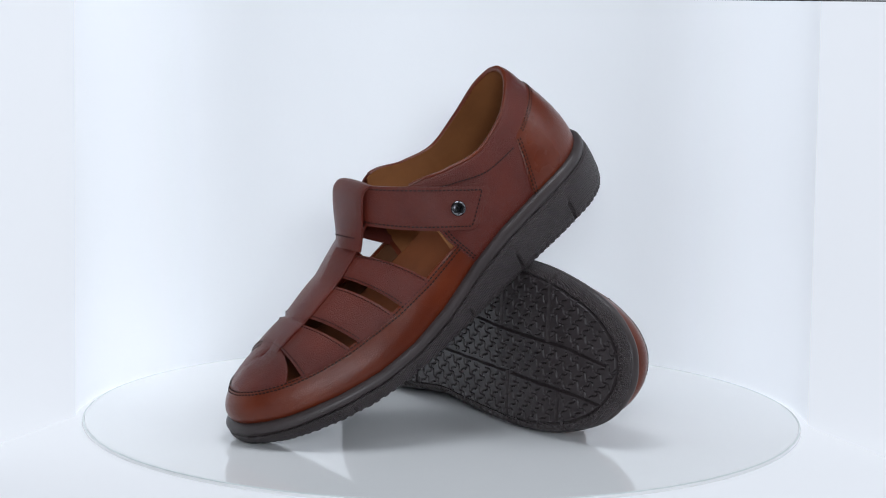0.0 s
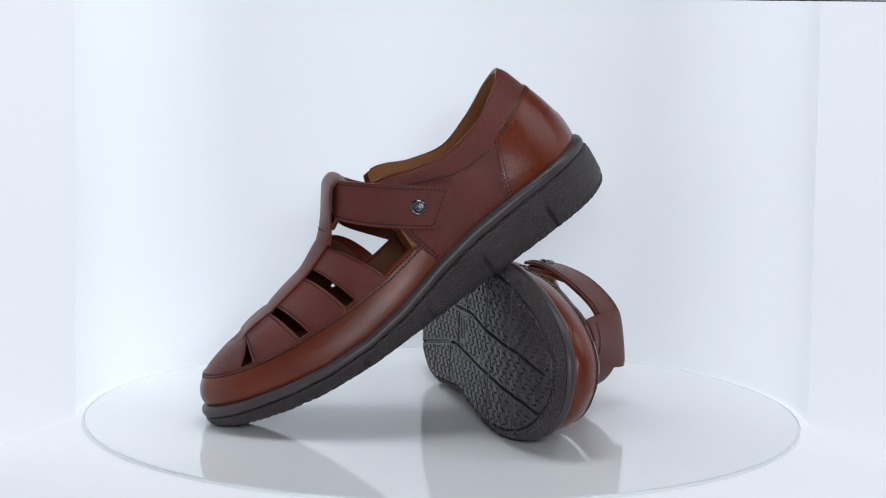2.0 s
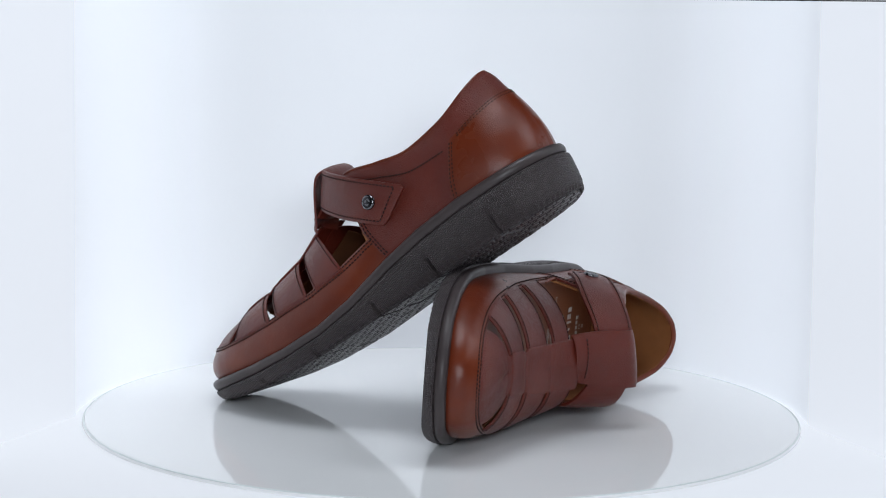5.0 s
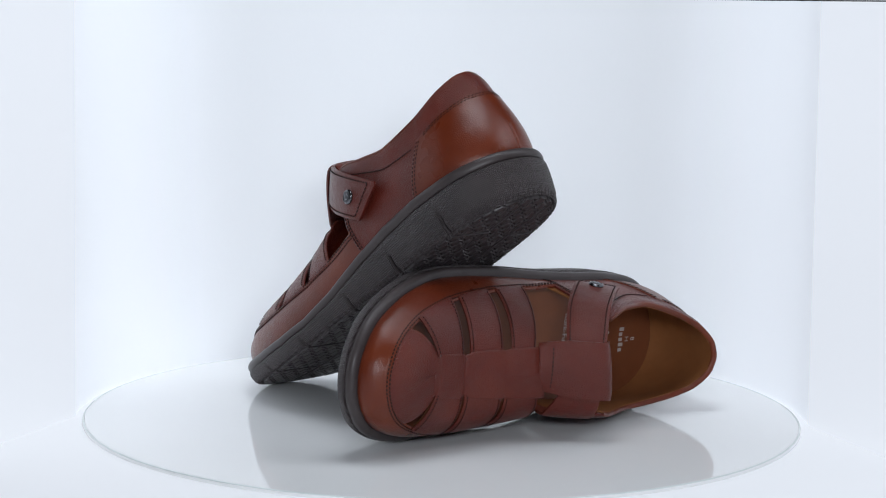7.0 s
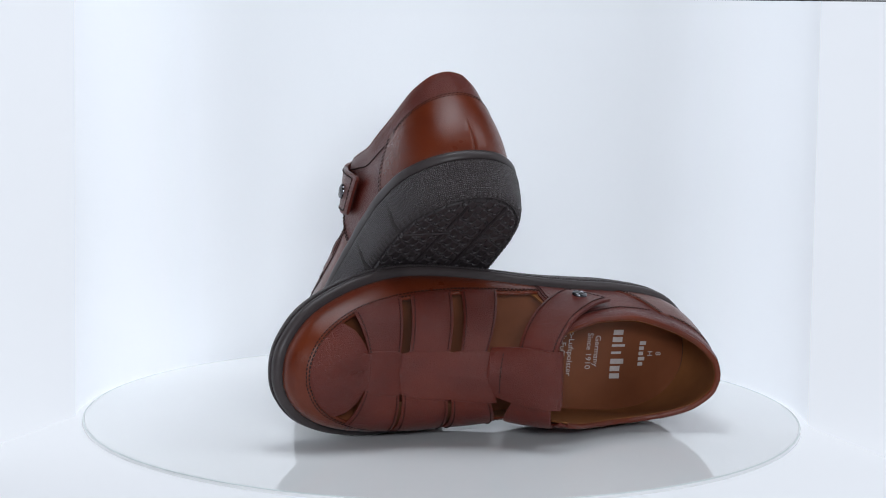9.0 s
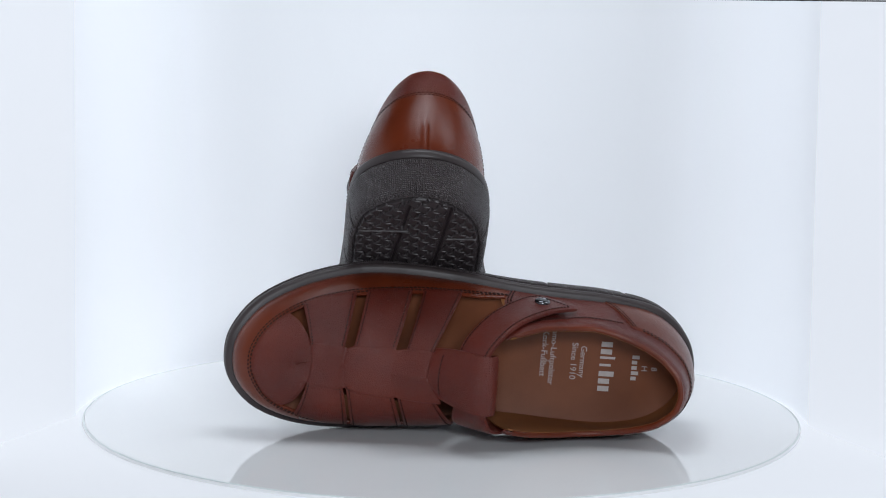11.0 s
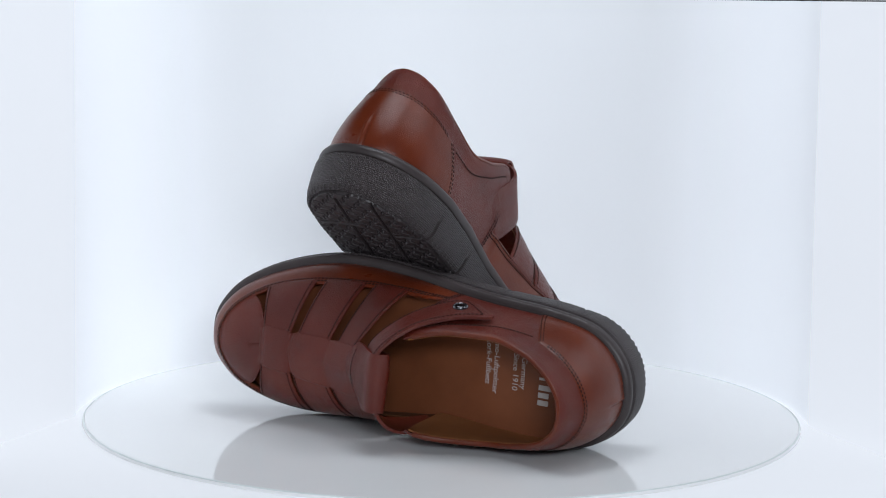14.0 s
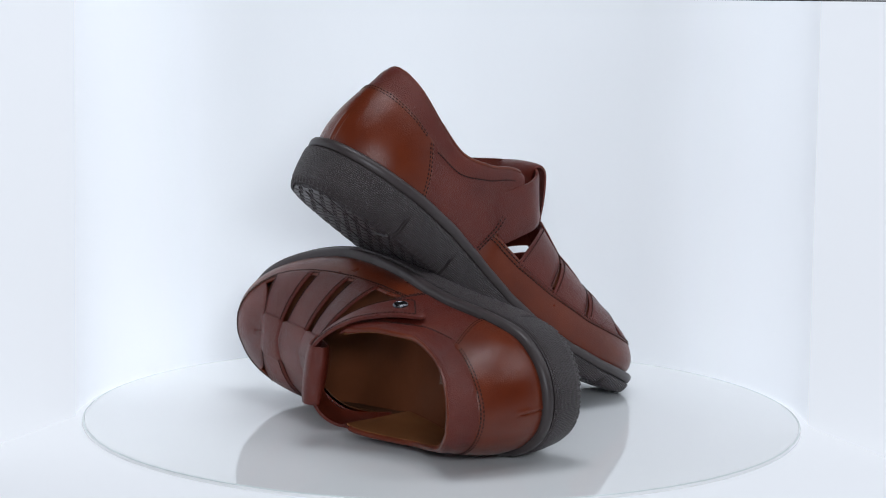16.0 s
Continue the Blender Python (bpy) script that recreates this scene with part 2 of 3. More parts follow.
def top_of_sole(x):
    return np.interp(x, [0, 65, 99, 129, 165, 195, 225, 255, 285, 306], [34.2, 34, 32, 27.3, 19, 15.5, 16.5, 20.5, 26.5, 32])


def ground_of_sole(x):
    return np.interp(x, [-5, 8, 20, 200, 240, 265, 290, 306], [4, 0, -1.5, -1.5, 1.5, 5.5, 11.5, 17])


def ring(table):
    """A closed curve through the rows with limited tangents, so that it never overshoots."""
    p = np.array(table, float)
    d0, d1 = p - np.roll(p, 1, 0), np.roll(p, -1, 0) - p
    with np.errstate(divide="ignore", invalid="ignore"):
        m = np.where(d0 * d1 > 0, 2 * d0 * d1 / (d0 + d1), 0.0)
    smooth_m = (d0 + d1) / 2
    return p, m, smooth_m


FE, CR, SW = ring(FEATHER), ring(CROWN), ring(SWELL)


def on_ring(r, q, limited=True):
    p, m, sm = r
    m = m if limited else sm
    q = np.mod(np.asarray(q, float), NROW)
    i = np.floor(q).astype(int) % NROW
    t = (q - np.floor(q))[..., None]
    j = (i + 1) % NROW
    return (p[i] * (1 + 2 * t) * (1 - t) ** 2 + m[i] * t * (1 - t) ** 2 + p[j] * t * t * (3 - 2 * t) + m[j] * t * t * (t - 1))


def feather(q):
    b = on_ring(FE, q, False)
    return np.concatenate([b, top_of_sole(b[..., :1]) - 0.5], -1)


def last(q, h):
    """The point of the last at row q and height h (0 at the sole, 1 at the crown or the collar)."""
    q, h = np.broadcast_arrays(np.asarray(q, float), np.asarray(h, float))
    b, t, s = feather(q), on_ring(CR, q), on_ring(SW, q)
    out = b - t
    out[..., 2] = 0
    out /= np.linalg.norm(out, axis=-1, keepdims=True) + 1e-9
    up = np.array([0, 0, 1.0])
    c1 = b + out * s[..., 1:2] + up * s[..., 0:1]
    c2 = t + out * s[..., 2:3] + up * s[..., 3:4]
    h = h[..., None]
    return b * (1 - h) ** 3 + 3 * c1 * h * (1 - h) ** 2 + 3 * c2 * h * h * (1 - h) + t * h ** 3


def outward(q, h):
    q, h = np.broadcast_arrays(np.asarray(q, float), np.asarray(h, float))
    h = np.clip(h, 0.02, 0.97)
    dq, dh = last(q + 0.02, h) - last(q - 0.02, h), last(q, h + 0.01) - last(q, h - 0.01)
    n = np.cross(dq, dh)
    n = np.where((n * (last(q, h) - np.array([150, 0, 20]))).sum(-1, keepdims=True).mean() < 0, -n, n)
    return n / (np.linalg.norm(n, axis=-1, keepdims=True) + 1e-9)


QS = np.linspace(0, NROW, 2601)
QX = feather(QS)[:, 0]
TOE = 13.0


def row(x, inner=False):
    """The row whose feather lies at x, on the outer or the inner side."""
    k = (QS >= TOE) if inner else (QS <= TOE)
    qs, xs = QS[k], QX[k]
    o = np.argsort(xs)
    return np.interp(x, xs[o], qs[o])


class Foot:
    """Builds the parts of one shoe; side is 1 for the left foot, -1 for the right."""

    def __init__(self, thing, side):
        self.thing, self.side = thing, side

    def place(self, p):
        p = np.asarray(p, float) / 1000
        return p * np.array([1, self.side, 1])

    def sheet(self, name, outer, inner, mat, parent=None, label=""):
        """A closed sheet between two grids of points."""
        nu, nv = outer.shape[:2]
        v = np.concatenate([self.place(outer).reshape(-1, 3), self.place(inner).reshape(-1, 3)])
        a = lambda i, j: i * nv + j
        b = lambda i, j: nu * nv + i * nv + j
        f = []
        for i in range(nu - 1):
            for j in range(nv - 1):
                f += [(a(i, j), a(i + 1, j), a(i + 1, j + 1), a(i, j + 1)), (b(i, j), b(i, j + 1), b(i + 1, j + 1), b(i + 1, j))]
        edge = [(i, 0) for i in range(nu)] + [(nu - 1, j) for j in range(1, nv)] + [(i, nv - 1) for i in range(nu - 2, -1, -1)] + [(0, j) for j in range(nv - 2, 0, -1)]
        for (i, j), (k, l) in zip(edge, edge[1:] + edge[:1]):
            f.append((a(i, j), b(i, j), b(k, l), a(k, l)))
        return mesh_object(name, v, f, mat, parent or self.thing, label)

    def panel(self, name, where, nu, nv, mat, off=0.0, thick=1.6, lift=None, round_=0.45, parent=None, label=""):
        """A piece of leather on the last: where(u, v) gives row and height over the unit square."""
        u = np.linspace(0, 1, nu)[:, None] + np.zeros((1, nv))
        w = np.linspace(0, 1, nv)[None, :] + np.zeros((nu, 1))
        q, h = where(u, w)
        p, n = last(q, h), outward(q, h)
        o = np.full(u.shape, float(off))
        if lift is not None:
            o = o + lift(u, w, p)
        top = o.copy()
        for s in ((0, slice(None)), (-1, slice(None)), (slice(None), 0), (slice(None), -1)):
            top[s] = o[s] - round_
        return self.sheet(name, p + n * top[..., None], p + n * (o - thick)[..., None], mat, parent, label)

    def stitches(self, pts, nrm, pitch=2.7, size=(2.1, 1.05, 0.62), name="stitching", parent=None, label=""):
        """A row of thread stitches along points with normals."""
        pts, nrm = np.asarray(pts, float), np.asarray(nrm, float)
        seg = np.linalg.norm(np.diff(pts, axis=0), axis=1)
        s = np.concatenate([[0], np.cumsum(seg)])
        n = max(2, int(s[-1] / pitch))
        v, f = [], []
        for k in range(n):
            m = (k + 0.5) * s[-1] / n
            at = lambda d: np.array([np.interp(np.clip(d, 0, s[-1]), s, pts[:, c]) for c in range(3)])
            c0, t = at(m), at(m + 1) - at(m - 1)
            up = np.array([np.interp(m, s, nrm[:, c]) for c in range(3)])
            t /= np.linalg.norm(t) + 1e-9
            up /= np.linalg.norm(up) + 1e-9
            w = np.cross(up, t)
            base = len(v)
            for a, wd, ht in ((-0.5, 0.35, -0.25), (-0.25, 1.0, 0.35), (0.25, 1.0, 0.35), (0.5, 0.35, -0.25)):
                for sx, z in ((-0.5, -0.6), (-0.3, ht), (0.3, ht), (0.5, -0.6)):
                    v.append(c0 + t * a * size[0] + w * sx * size[1] * wd + up * z * size[2])
            for i in range(3):
                for j in range(3):
                    f.append((base + 4 * i + j, base + 4 * i + 4 + j, base + 4 * i + 5 + j, base + 4 * i + 1 + j))
        return mesh_object(name, self.place(v), f, THREAD, parent or self.thing, label)

    def seam(self, q, h, off, **kw):
        q, h = np.broadcast_arrays(np.asarray(q, float), np.asarray(h, float))
        n = outward(q, h)
        return self.stitches(last(q, h) + n * np.reshape(np.broadcast_to(off, h.shape), (-1, 1)), n, **kw)


def mirror_row(q):
    return NROW - q


def seam_height(q):
    """Height on the last of the apron seam, all round the toe."""
    return np.interp(q, QS, SEAM)


def seam_table():
    d = np.abs(QS - TOE)
    front = np.interp(d, [0, 1, 2, 3, 4], [0.50, 0.49, 0.45, 0.40, 0.345])
    aim = np.interp(QX, [110, 135, 160, 190, 230, 262], [45.5, 44.5, 40.5, 38.5, 39.5, 43])
    lo, hi = np.full(len(QS), 0.05), np.full(len(QS), 0.8)
    for _ in range(24):
        mid = (lo + hi) / 2
        low = last(QS, mid)[:, 2] < aim
        lo, hi = np.where(low, mid, lo), np.where(low, hi, mid)
    w = np.clip((QX - 225) / 45, 0, 1)
    w = w * w * (3 - 2 * w)
    return front * w + lo * (1 - w)


SEAM = seam_table()


def quarter_front(h):
    """Feather x of the quarter's front edge against height."""
    return np.interp(h, [0, 0.2, 0.36, 0.6, 0.8, 1], [127.5, 131, 134.5, 136, 137, 137])


def build_upper(k):
    """All the leather parts of one shoe."""
    # the lining first, then the pieces from the sole upwards
    qa, qb = row(136), row(136, True)
    k.panel("quarter_lining", lambda u, w: (qb - NROW + (qa - qb + NROW) * u, 0.02 + 0.975 * w), 84, 14, LINING, -1.7, 1.2, round_=0.2, label="tan leather lining")
    k.panel("toe_lining", lambda u, w: (row(140) + (row(140, True) - row(140)) * u, 0.02 + w * (seam_height(row(140) + (row(140, True) - row(140)) * u) - 0.03)), 80, 8, SHADED_LINING, -1.5, 0.9, round_=0.1)
    # added sheet that closes the inner slots and stands in for shade there
    k.panel("slot_backing", lambda u, w: (row(166 + 96 * u, True), 0.34 + 0.40 * w), 50, 8, SHADED_LINING, -1.8, 0.8, round_=0.1)
    # side band round the toe
    q0, q1 = row(122), row(122, True)
    band = lambda u: q0 + (q1 - q0) * u
    k.panel("apron_band", lambda u, w: (band(u), w * (seam_height(band(u)) + 0.012)), 130, 14, SMOOTH, 0.0, 1.5, label="smooth polished brown leather toe band",
            lift=lambda u, w, p: 0.5 * np.exp(-((w - 0.93) / 0.05) ** 2))
    qq = np.linspace(row(131), row(131, True), 260)
    for d in (0.013, 0.045):
        k.seam(qq, seam_height(qq) - d, 0.75 if d < 0.03 else 0.45, label="dark brown double seam" if d < 0.03 else "")
    # the plug over the toes
    def plug(u, w):
        x = np.interp(w, [0, 0.25, 0.6, 1], [278, 271, 264, 259])
        qp0, qp1 = row(x), row(x, True)
        q = qp0 + (qp1 - qp0) * u
        a = seam_height(q) - 0.02
        return q, a + (1.0 - a) * w
    k.panel("toe_plug", plug, 64, 12, LEATHER, 0.25, 1.5, lift=lambda u, w, p: 0.9 * np.sin(np.pi * np.clip(u, 0, 1)) ** 0.5 * w * (1 - w) - 0.15 * w ** 4, label="grained brown leather toe plug")
    # centre strip, pinched between the cross bands
    rows = np.array([row(160), row(289)])
    mids = [row(174), row(207), row(246)]

    def strip(u, w):
        q = rows[0] + (rows[1] - rows[0]) * u
        s = 2 * w - 1
        waist = 0
        for m, hw in zip(mids, (0.46, 0.48, 0.44)):
            waist = np.maximum(waist, np.clip(1.3 - ((q - m) / hw) ** 4, 0, 1))
        width = np.interp(u, [0, 0.06, 0.2, 0.6, 0.76, 0.86, 1], [0.20, 0.20, 0.19, 0.185, 0.20, 0.26, 0.20]) * (0.90 + 0.10 * waist)
        h = 1 - np.abs(s) * width * np.where(s < 0, 0.97, 1.03)
        return np.where(s < 0, q, mirror_row(q)), h

    def weave(u, w, p):
        q = rows[0] + (rows[1] - rows[0]) * u
        s = np.abs(2 * w - 1)
        pillow = 0
        for m, hw in zip(mids, (0.52, 0.54, 0.50)):
            pillow = np.maximum(pillow, np.sqrt(np.clip(1 - ((q - m) / hw) ** 2, 0, 1)))
        fade = np.clip((0.84 - u) / 0.10, 0, 1)
        return (0.75 + (1.3 + 0.5 * s ** 2) * pillow) * fade * (3 - 2 * fade) * fade - 1.3 * np.clip((u - 0.84) / 0.16, 0, 1) ** 0.7
    k.panel("centre_strip", strip, 150, 41, LEATHER, 0.2, 1.4, lift=weave, round_=0.45, label="grained brown leather centre strip woven over the cross bands")
    # three cross bands on each side
    spans = {False: [((159, 167), (184.5, 185.5)), ((191.5, 193), (221, 221.5)), ((228, 229), (266, 262))],
             True: [((158, 165), (191, 191)), ((193, 193.5), (226, 226)), ((228, 228.5), (266, 262))]}
    for inner in (False, True):
        for (b0, b1), (f0, f1) in spans[inner]:
            def cross(u, w, b0=b0, b1=b1, f0=f0, f1=f1, inner=inner):
                x = (b0 + (b1 - b0) * w) * (1 - u) + (f0 + (f1 - f0) * w) * u
                q = row(x, inner)
                a = seam_height(q) - 0.03
                return q, a + (0.87 - a) * w
            ob = k.panel("cross_band", cross, 16, 26, LEATHER, 1.05, 1.2, lift=lambda u, w, p: 0.9 * np.sin(np.pi * np.clip(w, 0, 1)) * np.sin(np.pi * u) ** 0.6, round_=0.5,
                         label="grained brown leather cross band with stitched edges")
            w = np.linspace(0.06, 0.93, 40)
            for u0 in (0.07, 0.93):
                q, h = cross(np.full_like(w, u0), w)
                k.seam(q, h, 1.05 + 0.9 * np.sin(np.pi * w) * np.sin(np.pi * u0) ** 0.6 + 0.4, pitch=2.2, size=(1.6, 0.8, 0.65), parent=ob)
    # quarters: one on each side, meeting under the heel counter
    for inner in (False, True):
        def quarter(u, w, inner=inner):
            xf = quarter_front(w)
            q = row(xf, inner)
            back = NROW if inner else 0.0
            return back + (q - back) * u, w
        ob = k.panel("quarter", quarter, 60, 26, LEATHER, 0.5, 1.7, label="grained brown leather quarter",
                     lift=lambda u, w, p: 0.9 * np.exp(-((w - 0.9) / 0.12) ** 2) - 0.5 * np.exp(-((1 - w) / 0.04) ** 2))
        w = np.linspace(0.05, 0.62 if not inner else 0.9, 60)
        for d in (1.6, 3.6):
            k.seam(row(quarter_front(w) - d, inner), w, 0.85, parent=ob)
        # collar seam, from the heel counter to the strap
        s = np.linspace(0, 1, 60)
        x = 60 + 72 * s
        k.seam(row(x, inner), np.interp(s, [0, 0.4, 0.75, 1], [0.62, 0.70, 0.80, 0.86]), np.interp(s, [0, 0.4, 0.75, 1], [0.6, 0.8, 1.15, 1.3]) + 0.15, parent=ob, pitch=2.4)
    # the padded top edge
    q = np.linspace(row(134, True) - NROW, row(134), 150)
    tube = []
    for ang in np.linspace(0, 2 * np.pi, 11)[:-1]:
        n = outward(q, 0.985)
        b = last(q, 1.0) + np.array([0, 0, -0.6])
        tube.append(b + n * (np.cos(ang) * 1.9 - 0.9)[..., None] + np.array([0, 0, 1.0]) * np.sin(ang) * 1.5)
    tube = np.stack(tube + tube[:1], 1)
    nu, nv = tube.shape[:2]
    f = [(i * nv + j, (i + 1) * nv + j, (i + 1) * nv + j + 1, i * nv + j + 1) for i in range(nu - 1) for j in range(nv - 1)]
    mesh_object("collar_edge", k.place(tube).reshape(-1, 3), f, SMOOTH, k.thing, "rolled brown leather collar edge")
    # one piece of leather round the back, above the counter
    k.panel("heel_collar", lambda u, w: ((2 * u - 1) * 2.86, 0.60 + 0.398 * w), 97, 18, LEATHER, 0.75, 1.0, round_=0.3, label="padded brown leather heel collar",
            lift=lambda u, w, p: 0.9 * np.exp(-((0.60 + 0.398 * w - 0.9) / 0.12) ** 2) - 0.5 * np.exp(-((0.4 - 0.398 * w) / 0.04) ** 2))
    # heel counter over both quarters
    def counter_top(q):
        d = np.minimum(np.mod(q, NROW), NROW - np.mod(q, NROW))
        return np.interp(d, [0, 1, 2, 2.6, 2.75], [0.70, 0.70, 0.695, 0.68, 0.66])

    def counter(u, w):
        s = 2 * u - 1
        top = counter_top(np.abs(s) * 2.7)
        edge = np.interp(w, [0, 1], [3.22, 2.82])
        return s * edge, w * top
    ob = k.panel("heel_counter", counter, 129, 24, SMOOTH, 1.35, 1.2, label="smooth brown leather heel counter with centre crease",
                 lift=lambda u, w, p: (0.8 * np.exp(-((u - 0.506) / 0.012) ** 2) - 1.1 * np.exp(-((u - 0.4935) / 0.006) ** 2)) * np.clip((0.5 - w) / 0.12, 0, 1))
    s = np.linspace(0, 1, 70)
    for sg in (1, -1):
        for d in (0.045, 0.12):
            w = s * (1 - d * 0.35)
            k.seam(sg * (np.interp(w, [0, 1], [3.22, 2.82]) - d), w * 0.66, 1.45, parent=ob)
    for d in (0.018, 0.046):
        qq = np.linspace(-2.58, 2.58, 120)
        k.seam(qq, counter_top(qq) - d, 1.45, parent=ob)


def ribbon(k, name, mid, half, across, mat, thick=2.2, n=60, m=9, crown=0.6, end=None, label=""):
    """A strap of leather along a curve; across gives its width direction at each knot."""
    t = np.linspace(0, len(mid) - 1, n)
    mid, across, half = np.array(mid, float), np.array(across, float), np.array(half, float)

    def spline(p):
        p = p if p.ndim > 1 else p[:, None]
        g = np.gradient(p, axis=0)
        i = np.clip(np.floor(t).astype(int), 0, len(p) - 2)
        s = (t - i)[:, None]
        return p[i] * (1 + 2 * s) * (1 - s) ** 2 + g[i] * s * (1 - s) ** 2 + p[i + 1] * s * s * (3 - 2 * s) + g[i + 1] * s * s * (s - 1)
    c, a, hw = spline(mid), spline(across), spline(half)
    tan = np.gradient(c, axis=0)
    tan /= np.linalg.norm(tan, axis=1, keepdims=True)
    a = a - tan * (a * tan).sum(1, keepdims=True)
    a /= np.linalg.norm(a, axis=1, keepdims=True)
    nrm = np.cross(a, tan)
    v = np.linspace(-1, 1, m)
    top = c[:, None] + a[:, None] * (hw * v)[..., None]
    if end is not None:
        shape = (np.linspace(0, 1, n) ** 6)[:, None] * end(v)[None]
        top = top + tan[:, None] * shape[..., None]
    lift = -spline(np.broadcast_to(np.array(crown, float), (len(mid),)).copy())[:, None] * (v ** 2)[None, :, None]
    outer = top + nrm[:, None] * (lift + thick / 2)
    inner = top + nrm[:, None] * (lift - thick / 2)
    outer[:, [0, -1]] -= nrm[:, None] * 0.5
    outer[[0, -1]] -= nrm[[0, -1], None] * 0.5
    ob = k.sheet(name, outer, inner, mat, label=label)
    return ob, outer, np.broadcast_to(nrm[:, None], outer.shape)


def build_straps(k):
    """The tab over the instep, the closing strap through it, and its stud."""
    dx, dz, lean = (2.0, -2.0, -0.012) if k.side > 0 else (-2.0, -1.0, -0.03)
    tab = [(183, 0, 79), (176.5, 0, 84.5), (169, 0, 92.5), (160.5, 0, 102.5), (154, 0, 108.5), (147.5, 0, 109.3), (143.5, 0, 104.5), (145, 0, 98.5), (151, 0, 92), (161, 0, 85), (170, 0, 79)]
    tab = [(x + dx * min(j, 4, 10 - j) / 4, y, z + dz * min(j, 4, 10 - j) / 4) for j, (x, y, z) in enumerate(tab)]
    ob, outer, nrm = ribbon(k, "strap_tab", tab, [15, 17, 18.5, 19, 19, 19, 19, 18, 17, 16, 15], [(0, 1, lean * min(j, 6)) for j in range(len(tab))], LEATHER, 2.0, 70, 11, [7, 5, 3, 1.6, 1, 1, 1, 1.5, 2, 3, 4], label="folded grained leather tab that holds the strap")
    k.stitches(outer[7, 1:-1] + nrm[7, 1:-1] * 0.3, nrm[7, 1:-1], parent=ob)
    w = (0.60, 0.0, -0.80)
    mid = [(128, -36, 52), (139, -36.5, 66), (150, -34, 80), (155.5, -21, 92.5), (157, 0, 97.5), (155.5, 20, 94.5), (139, 37, 81), *([(119.5, 47, 66.5), (102.8, 49.2, 53.8)] if k.side > 0 else [(117, 46, 67), (99, 47.2, 55.5)])]
    across = [(0.75, 0, -0.5), (0.75, 0, -0.6), (0.7, 0, -0.7), w, w, w, w, (0.62, 0.1, -0.77), (0.66, 0.1, -0.75)]
    tip = lambda v: np.interp(v, [-1, -0.85, 0.75, 1], [4.0, 6.0, -3.0, -6.0])
    ob, outer, nrm = ribbon(k, "closing_strap", mid, [17, 17, 16, 13.5, 12, 13.2, 14.2, 14.2, 14.0], across, LEATHER, 2.4, 90, 13, 0.5, tip, "grained brown leather strap with stitched edges")
    up = outer + nrm * 0.3
    k.stitches(up[52:87, 1], nrm[52:87, 1], parent=ob)
    k.stitches(up[52:87, -2], nrm[52:87, -2], parent=ob)
    k.stitches(up[86, 1:-1], nrm[86, 1:-1], parent=ob)
    # hook and loop pad under the strap's end
    c = outer[66:88, 2:11] - nrm[66:88, 2:11] * 3.0
    k.sheet("fastener_pad", c, c - nrm[66:88, 2:11] * 1.4, VELCRO, label="dark hook and loop pad under the strap")
    # the stud
    i, j = (79 if k.side > 0 else 81), 6
    o, n = outer[i, j], nrm[i, j]
    t = outer[i + 1, j] - outer[i - 1, j]
    t /= np.linalg.norm(t)
    b = np.cross(n, t)

    def turned(name, prof, mat, parent, label="", seg=28):
        v = [o + n * z + (t * math.cos(2 * math.pi * s / seg) + b * math.sin(2 * math.pi * s / seg)) * r for r, z in prof for s in range(seg)]
        f = [(p * seg + s, p * seg + (s + 1) % seg, (p + 1) * seg + (s + 1) % seg, (p + 1) * seg + s) for p in range(len(prof) - 1) for s in range(seg)]
        f.append(list(range((len(prof) - 1) * seg, len(prof) * seg)))
        return mesh_object(name, k.place(v), f, mat, parent, label)
    stud = turned("stud", [(5.0, -0.4), (5.1, 0.6), (4.7, 1.4), (4.0, 1.75), (3.6, 1.35)], GUNMETAL, k.thing, "round polished gunmetal stud")
    turned("stud_cap", [(3.6, 1.2), (3.5, 1.45), (2.2, 1.75), (0.4, 1.8)], GUNDARK, stud, "dark domed centre")
    v, f = [], []
    for a0, a1, r0, r1 in ((0.2, 1.9, 1.4, 2.3), (2.3, 3.6, 1.0, 1.9), (4.0, 5.6, 1.4, 2.3)):
        for s in range(7):
            a = a0 + (a1 - a0) * s / 6
            for r in (r0, r1):
                v.append(o + n * 1.86 + (t * math.cos(a) + b * math.sin(a)) * r)
        q = len(v) - 14
        f += [(q + 2 * s, q + 2 * s + 1, q + 2 * s + 3, q + 2 * s + 2) for s in range(6)]
    mesh_object("stud_mark", k.place(v), f, GUNMETAL, stud)


# ---------------------------------------------------------------- the sole
NS = 900
SOLE_Q = np.linspace(0, NROW, NS, endpoint=False)
_b = feather(SOLE_Q)[:, :2]
_t = np.roll(_b, -1, 0) - np.roll(_b, 1, 0)
_n = np.stack([_t[:, 1], -_t[:, 0]], 1)
_n /= np.linalg.norm(_n, axis=1, keepdims=True)
if (_n * (_b - _b.mean(0))).sum() < 0:
    _n = -_n
NOTCH_OUTER = (50, 102, 151, 204, 251)
NOTCH_INNER = (60, 107, 160, 218, 262)


def outline(off):
    return _b + _n * np.reshape(off, (-1, 1))


def band_line(x):
    return top_of_sole(x) - np.interp(x, [0, 100, 196, 306], [6.6, 7.2, 5.6, 6.5])


def notch_depth():
    d = np.zeros(NS)
    for xs, sel in ((NOTCH_OUTER, SOLE_Q < TOE), (NOTCH_INNER, SOLE_Q > TOE)):
        for x in xs:
            d = np.maximum(d, np.where(sel, np.clip(1.6 - np.abs(_b[:, 0] - x), 0, 1), 0))
    return d


